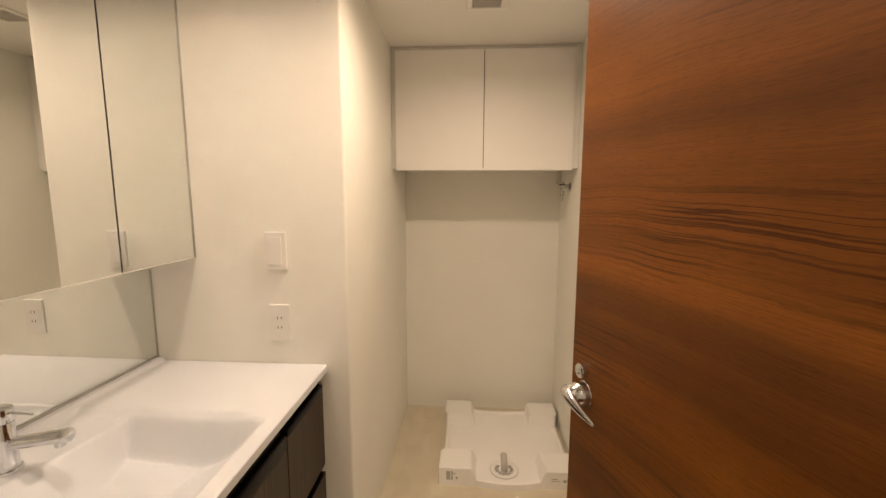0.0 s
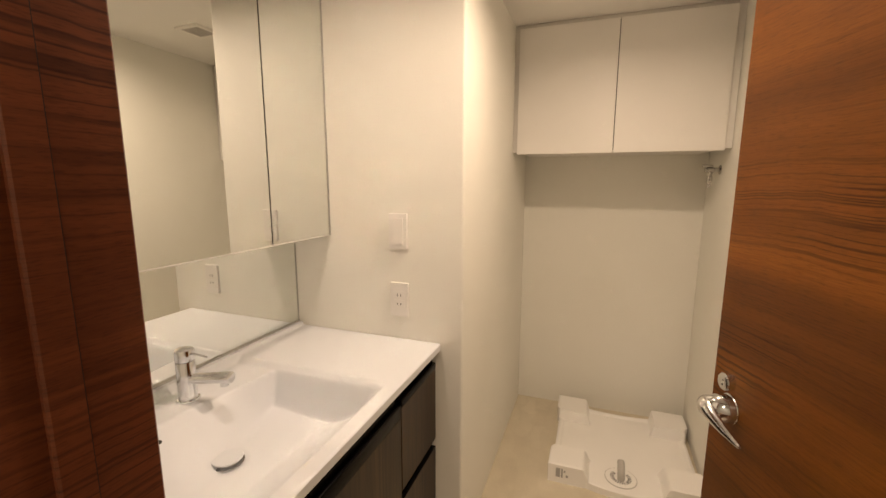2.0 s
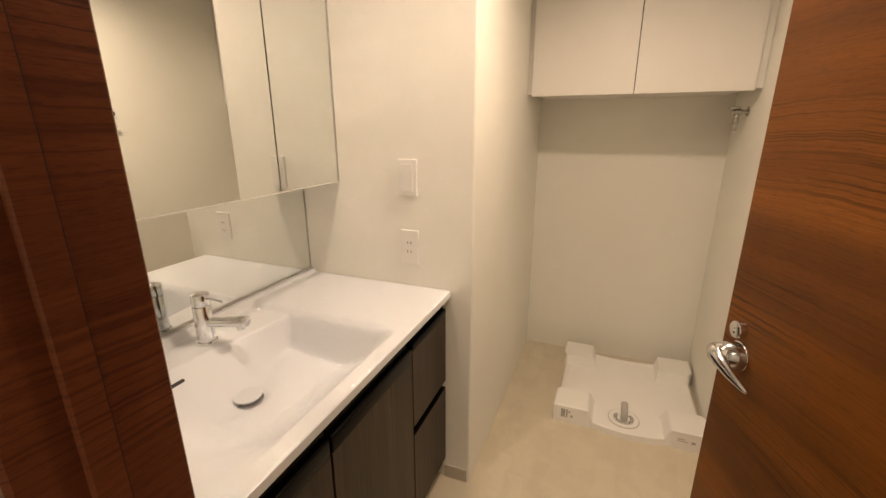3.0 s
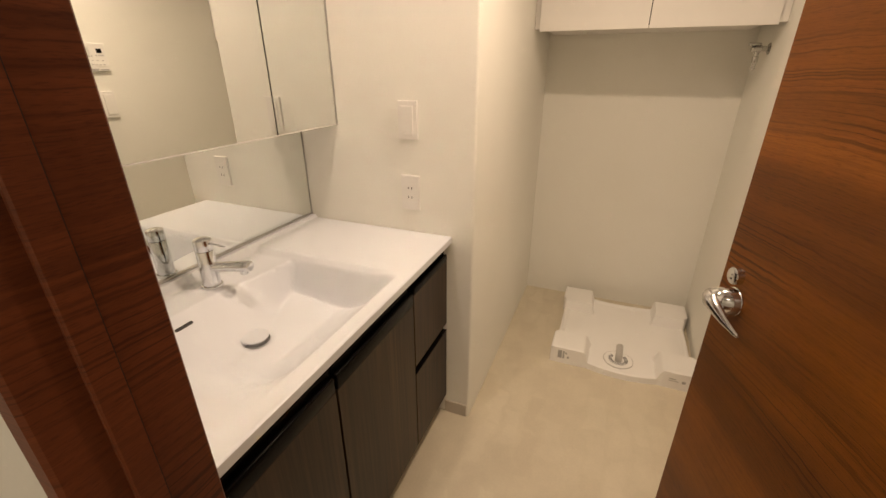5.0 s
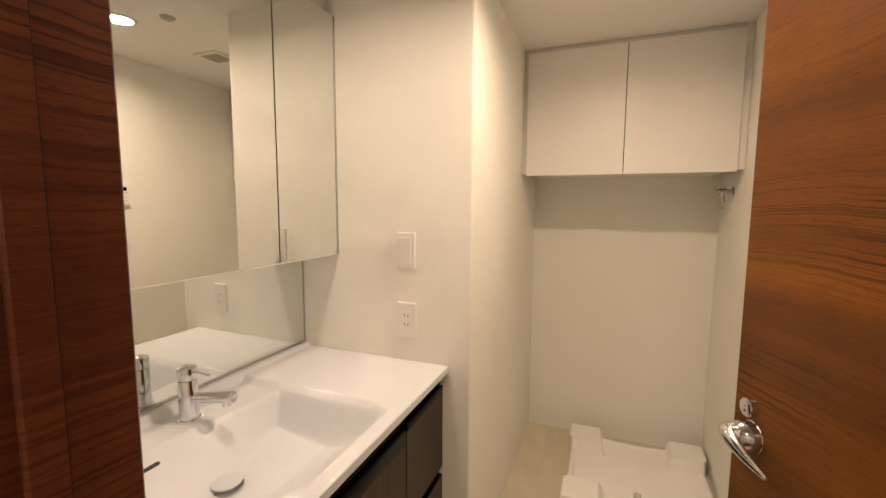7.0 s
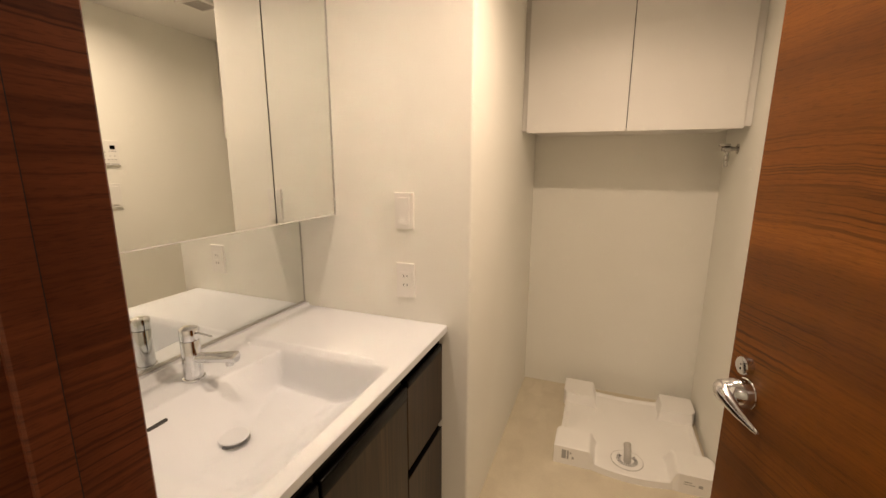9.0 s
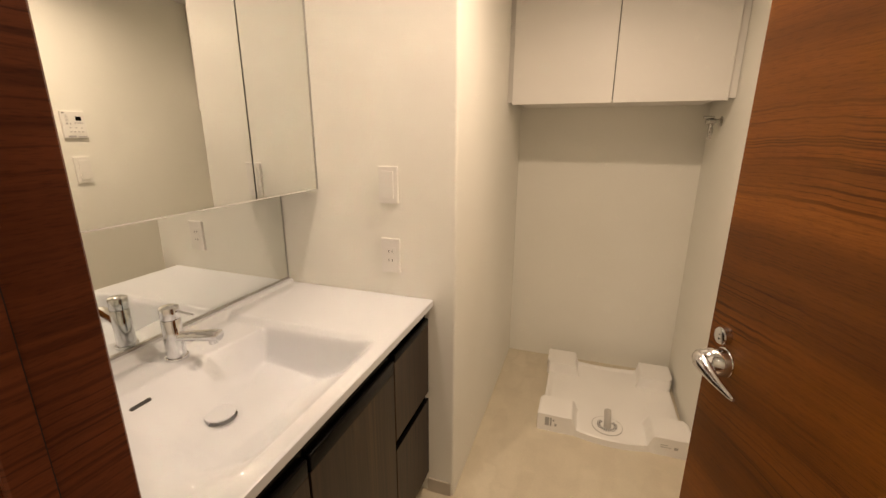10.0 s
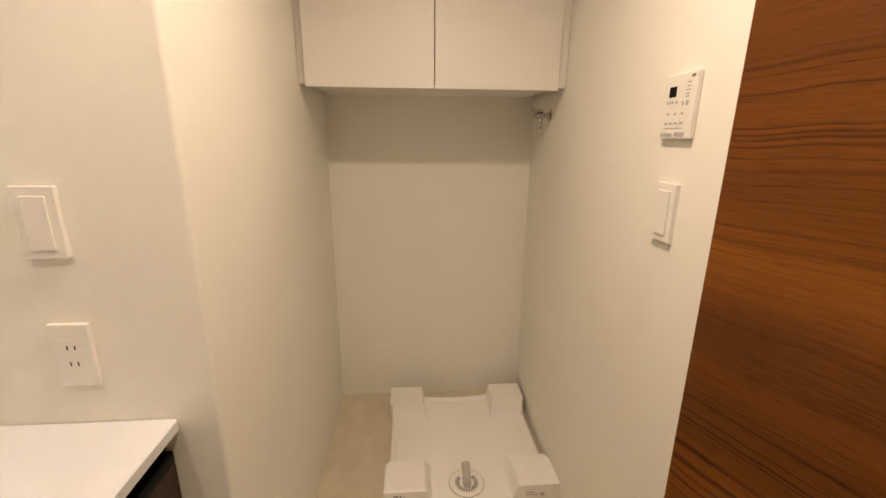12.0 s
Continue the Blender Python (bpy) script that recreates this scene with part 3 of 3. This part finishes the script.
def mirror_cabinet():
    c = thing("mirror_cabinet", (0, 0, MC_Z0), "wall-hung three-door mirror cabinet with thin grey edges", "mirror cabinet")
    h = MC_Z1 - MC_Z0
    part("body", box((MIRROR_X + 0.0005, CT_Y0 + 0.002, 0.004), (MC_X - 0.0215, CT_Y1 - 0.002, h), 0.001), MELAMINE, c, "white cabinet body")
    part("end_frame", box((MC_X - 0.019, CT_Y1 - 0.0075, 0.0), (MC_X + 0.001, CT_Y1 + 0.0015, h), 0.001), ALUMINIUM, c, "grey aluminium end frame")
    for y0, y1 in ((CT_Y0 + 0.002, 0.752), (0.757, 1.2582), (1.2644, CT_Y1 - 0.0085)):
        mid = (y0 + y1) / 2
        d = part("mirror_door", turned(box((MC_X - 0.0175, y0, 0.0), (MC_X - 0.005, y1, h), 0.001), mid), ALUMINIUM, c, "grey door edge")
        part("mirror_pane", turned(box((MC_X - 0.0048, y0 + 0.0012, 0.0042), (MC_X, y1 - 0.0012, h - 0.001), 0.0), mid), MIRROR, d, "clear silvered mirror pane")
        part("bottom_lip", turned(box((MC_X - 0.0048, y0, 0.0), (MC_X + 0.0004, y1, 0.0040), 0.001), mid), FILLER, d, "pale grey lip under the pane")
    return c


mirror_cabinet()
tagged(part("filler_panel", box((MIRROR_X + 0.0005, CT_Y0, MC_Z1 + 0.002), (MC_X - 0.03, SW_Y - 0.001, CEIL - 0.001)), FILLER), "grey filler panel between mirror cabinet and ceiling", "panel")


# ---- plates on the end wall ----
def plate(name, at, rz, label, category):
    """A thing on a wall: local x runs along the wall, y away from it, z up."""
    return thing(name, at, label, category, rz=rz)


def light_switch(at, rz, label):
    s = plate("light_switch", at, rz, label, "switch")
    part("cover_plate", box((-0.035, 0, -0.0625), (0.035, 0.0100, 0.0625), 0.0012, 2), PLASTIC, s)
    part("rocker", box((-0.0205, 0.0101, -0.0465), (0.0205, 0.0138, 0.0465), 0.0008), PLASTIC, s)
    return s


def wall_outlet(at, rz):
    s = plate("wall_outlet", at, rz, "white double wall outlet plate", "outlet")
    part("cover_plate", box((-0.035, 0, -0.0625), (0.035, 0.0100, 0.0625), 0.0012, 2), PLASTIC, s)
    for z in (0.0165, -0.0165):
        sock = part("socket", box((-0.0205, 0.0101, z - 0.0155), (0.0205, 0.0108, z + 0.0155), 0.0006), PLASTIC, s)
        for x in (-0.0066, 0.0066):
            part("slit", box((x - 0.0013, 0.0108, z - 0.004), (x + 0.0013, 0.0111, z + 0.0045)), DARK, sock)
    return s


light_switch((-0.467, SW_Y, 1.233), 180, "white rocker light switch above the counter")
wall_outlet((-0.465, SW_Y, 0.983), 180)


def control_panel(at, rz):
    c = plate("control_panel", at, rz, "white wall control panel with small dark display", "control panel")
    body = part("housing", box((-0.059, 0, -0.066), (0.059, 0.012, 0.066), 0.0025, 3), PLASTIC, c)
    f = 0.0121
    # along the wall the panel is read from +x to -x
    part("display", box((0.010, f, 0.020), (0.038, f + 0.0006, 0.041)), BLACK, c, "small dark display")
    part("maker_mark", box((-0.051, f, 0.054), (-0.039, f + 0.0003, 0.060)), PRINT, body, "small grey mark")
    for x in (0.044, 0.034, 0.024, 0.010):
        part("print_bar", box((x - 0.008, f, 0.006), (x - 0.001, f + 0.0003, 0.012)), PALE_PRINT, body)
    for z in (0.045, 0.037, 0.030, 0.0225, 0.017):
        part("print_bar", box((-0.040, f, z), (-0.026, f + 0.0003, z + 0.0025)), PALE_PRINT, body)
    for x, w in ((-0.022, 0.006), (-0.040, 0.010)):
        part("print_bar", box((x, f, 0.001), (x + w, f + 0.0003, 0.010)), PALE_PRINT, body)
    for x in (0.028, 0.0, -0.026):
        part("print_bar", box((x, f, -0.017), (x + 0.009, f + 0.0003, -0.013)), PALE_PRINT, body)
    for x in (0.034, 0.0145, -0.005, -0.0245):
        b = part("button", box((x - 0.0085, f, -0.044), (x + 0.0085, f + 0.0012, -0.024), 0.0005), PLASTIC, c)
        part("print_bar", box((x - 0.006, f + 0.0013, -0.0365), (x + 0.006, f + 0.0015, -0.0325)), PALE_PRINT, b)
    part("print_strip", box((0.006, f, -0.062), (0.052, f + 0.0003, -0.055)), PALE_PRINT, body)
    part("print_strip", box((-0.040, f, -0.062), (-0.002, f + 0.0003, -0.053)), PALE_PRINT, body)
    return c


control_panel((right_x(1.662), 1.662, 1.443), 90 - 1.59).scale = (0.885, 1.0, 0.95)
light_switch((right_x(1.662), 1.662, 1.227), 90 - 1.59, "white rocker light switch under the control panel")


# ---- laundry niche ----
CUP_Y, CUP_X0, CUP_X1, CUP_Z0, CUP_Z1 = 2.391, -0.201, 0.702, 1.544, 2.138


def wall_cupboard():
    c = thing("wall_cupboard", (0, 0, CUP_Z0), "white two-door wall cupboard fitted under the ceiling", "cupboard")
    h = CUP_Z1 - CUP_Z0
    part("body", box((CUP_X0 + 0.003, CUP_Y + 0.020, 0.012), (CUP_X1 - 0.003, BACK_Y - 0.001, h - 0.002), 0.001), MELAMINE, c)
    mid = 0.2505
    for x0, x1 in ((CUP_X0, mid - 0.0018), (mid + 0.0018, CUP_X1)):
        part("cupboard_door", box((x0, CUP_Y, 0), (x1, CUP_Y + 0.018, h), 0.0012), MELAMINE, c)
    part("gap_shadow_strip", box((mid - 0.010, CUP_Y + 0.0185, 0.014), (mid + 0.010, CUP_Y + 0.0195, h - 0.002)), DARK, c, "dark gap between the doors")
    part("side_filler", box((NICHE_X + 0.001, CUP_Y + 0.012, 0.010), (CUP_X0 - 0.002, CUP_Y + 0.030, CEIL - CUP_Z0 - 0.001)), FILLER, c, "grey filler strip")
    part("side_filler", box((CUP_X1 + 0.002, CUP_Y + 0.012, 0.010), (right_x(CUP_Y) - 0.001, CUP_Y + 0.030, CEIL - CUP_Z0 - 0.001)), MELAMINE, c, "white filler strip")
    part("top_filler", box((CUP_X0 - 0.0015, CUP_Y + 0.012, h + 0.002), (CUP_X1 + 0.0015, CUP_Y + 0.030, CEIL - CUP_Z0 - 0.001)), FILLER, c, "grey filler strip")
    return c


wall_cupboard()


def washer_tap():
    """Wall tap with a short body, a cross handle in front and a clear nozzle that points down."""
    t = thing("washing_machine_tap", (right_x(2.57) + 0.0005, 2.570, 1.466), "chrome washing-machine tap with clear nozzle on the wall", "tap")
    flange = part("flange", moved(lathe([(0.021, 0), (0.021, 0.003), (0.014, 0.007)]), pose(0, 0, 0, 0, -90)), DARK_CHROME, t)
    smooth_by_angle(flange)
    stem = part("body", moved(lathe([(0.0095, 0.004), (0.0095, 0.024), (0.0125, 0.026), (0.0125, 0.050), (0.0095, 0.052), (0.0095, 0.060)]), pose(0, 0, 0, 0, -90)), DARK_CHROME, t)
    smooth_by_angle(stem)
    noz = part("nozzle", lathe([(0.0085, -0.050), (0.0105, -0.046), (0.0105, -0.028), (0.0080, -0.026), (0.0080, -0.010)]), DARK_CHROME, t)
    noz.location = (-0.038, 0, 0)
    smooth_by_angle(noz)
    clear = part("clear_nozzle", lathe([(0.0060, -0.074), (0.0070, -0.072), (0.0085, -0.051)]), CLEAR, t, "clear plastic nozzle end")
    clear.location = (-0.038, 0, 0)
    smooth_by_angle(clear)
    h = part("handle", box((-0.072, -0.007, -0.005), (-0.030, 0.007, 0.005), 0.003), DARK_CHROME, t, "flat chrome turn handle")
    h.location = (0, -0.004, 0.016)
    return t


washer_tap().scale = (1.1, 1.1, 1.1)

PX, PY, PHW, PHL = 0.3850, 2.4225, 0.3395, 0.338


def pan_place(u, v):
    inset_x = 0.020 * step(0.62, 0.50, abs(v)) * (1.0 if u > 0 else 0.75)
    if v > 0:
        inset_y = (0.024 + 0.016 * (1 - (u / 0.5) ** 2 if abs(u) < 0.5 else 0)) * step(0.55, 0.48, abs(u))
    else:
        inset_y = (0.004 - 0.026 * (1 - (u / 0.5) ** 2 if abs(u) < 0.5 else 0)) * step(0.55, 0.48, abs(u))
    x = PX + u * (PHW - inset_x)
    y = PY + v * (PHL - inset_y)
    along = step(0.47, 0.53, abs(u)) if v > 0 else step(0.45, 0.54, abs(u))
    deep = step(0.42, 0.47, abs(v)) if v > 0 else step(0.47, 0.55, abs(v))
    block = along * deep
    bowl = 0.006 * min(1.0, math.hypot(u, v + 0.6) / 1.2)
    rim = 0.010 * step(0.90, 0.955, max(abs(u), abs(v) if v > 0 else 0.0))
    z = 0.034 + bowl + max(rim, 0)
    z += (0.094 - z) * block
    fall = max(abs(u), abs(v))
    return x, y, z - 0.004 * step(0.985, 1.0, fall)


def washing_machine_pan():
    p = thing("washing_machine_pan", (0, 0, 0), "white plastic washing-machine drip pan with four raised corners", "drip pan")
    us = [-1 + 2 * i / 110 for i in range(111)]
    tray = part("tray", relief_solid(us, us, pan_place, 0.0), PAN, p)
    smooth_by_angle(tray, 48)
    dx, dy = 0.371, 2.166
    dz = 0.0365
    ring = part("drain_ring", moved(lathe([(0.071, -0.004), (0.071, 0.0012), (0.0685, 0.0016)], 48), pose(dx, dy, dz)), GREY_PLASTIC, p, "thin dark joint ring round the drain cover")
    cover = part("drain_cover", moved(lathe([(0.0680, -0.002), (0.0680, 0.0022), (0.066, 0.0030)], 48), pose(dx, dy, dz)), PAN, p)
    for i in range(26):
        a = 2 * math.pi * i / 26
        if 0.9 < a < 2.24:
            continue
        part("drain_slit", moved(box((0.030, -0.0021, 0.0), (0.047, 0.0021, 0.0006)), pose(dx, dy, dz + 0.0030) @ pose(0, 0, 0, 0, 0, math.degrees(a))), DARK, cover)
    secs = []
    for s, (oy, oz) in enumerate(((-0.012, 0.002), (-0.012, 0.018), (-0.008, 0.030), (0.002, 0.040), (0.018, 0.047), (0.046, 0.053))):
        ang = (0, 8, 30, 55, 70, 76)[s]
        up = Vector((0, math.cos(radians(ang)), -math.sin(radians(ang)))) * 0.0165
        secs.append(((dx, dy + oy, dz + oz), (0.0165, 0, 0), up))
    elbow = part("drain_elbow", sweep(secs, 24), GREY_PLASTIC, p, "grey plastic drain elbow")
    smooth_by_angle(elbow, 45)
    y = PY - PHL - 0.0006
    for x0, x1, z0, z1 in ((0.082, 0.102, 0.030, 0.075), (0.106, 0.114, 0.030, 0.075), (0.118, 0.126, 0.058, 0.068), (0.128, 0.138, 0.034, 0.046)):
        part("label_bar", box((x0, y, z0), (x1, y + 0.0012, z1)), PALE_PRINT, p, "small grey printed label")
    for x0, x1, z0, z1 in ((0.592, 0.622, 0.054, 0.058), (0.592, 0.635, 0.044, 0.047), (0.648, 0.664, 0.040, 0.053)):
        part("label_bar", box((x0, y, z0), (x1, y + 0.0012, z1)), PALE_PRINT, p, "small grey printed label")
    return p


washing_machine_pan()


# ---- ceiling fittings ----
def downlight(xy, label):
    d = thing("downlight", (xy[0], xy[1], CEIL), label, "ceiling lamp", group="recessed downlights")
    bm = bmesh.new()
    prof = [(0.046, -0.0005), (0.0465, -0.0085), (0.050, -0.0095), (0.060, -0.004), (0.062, -0.0003)]
    rings = [[bm.verts.new((r * math.cos(2 * math.pi * i / 48), r * math.sin(2 * math.pi * i / 48), z)) for i in range(48)] for r, z in prof]
    for a, b in zip(rings, rings[1:]):
        for i in range(48):
            j = (i + 1) % 48
            bm.faces.new((a[i], a[j], b[j], b[i]))
    bmesh.ops.recalc_face_normals(bm, faces=bm.faces)
    smooth_by_angle(part("trim_ring", bm, PLASTIC, d, "white trim ring"))
    part("lens", moved(lathe([(0.045, -0.002), (0.045, -0.0008)], 40), Matrix.Identity(4)), LENS, d, "glowing warm lens")
    return d


downlight(LAMP_XY, "small round recessed ceiling downlight, lit warm")
downlight(VANITY_XY, "small round recessed ceiling downlight over the basin, lit warm")
downlight(HALL_XY, "small round recessed hall downlight, lit warm")


def ceiling_vent():
    x0, x1, y0, y1 = 0.164, 0.319, 1.828, 1.984
    v = thing("ceiling_vent", ((x0 + x1) / 2, (y0 + y1) / 2, CEIL), "square white ventilation grille with grey slats", "vent")
    w, l = (x1 - x0) / 2, (y1 - y0) / 2
    bm = bmesh.new()
    for lo, hi in (((-w, -l, -0.010), (w, -l + 0.022, 0)), ((-w, l - 0.022, -0.010), (w, l, 0)), ((-w, -l + 0.0225, -0.010), (-w + 0.022, l - 0.0225, 0)), ((w - 0.022, -l + 0.0225, -0.010), (w, l - 0.0225, 0))):
        add_box(bm, lo, hi, 0.002)
    part("frame", bm, PLASTIC, v)
    part("backing", box((-w + 0.023, -l + 0.023, -0.002), (w - 0.023, l - 0.023, -0.0005)), GREY_PLASTIC, v, "grey filter behind the slats")
    for i in range(9):
        y = -l + 0.030 + i * (2 * l - 0.06) / 8
        part("slat", box((-w + 0.0225, y - 0.003, -0.009), (w - 0.0225, y + 0.003, -0.0025)), GREY_PLASTIC, v)
    return v


ceiling_vent()

sensor = part("smoke_detector", moved(lathe([(0.010, -0.014), (0.021, -0.011), (0.027, -0.004), (0.029, 0.0)], 32), pose(0.03, 1.50, CEIL - 0.0003)), GREY_PLASTIC)
tagged(smooth_by_angle(sensor), "small round grey detector on the ceiling beside the downlight", "detector")
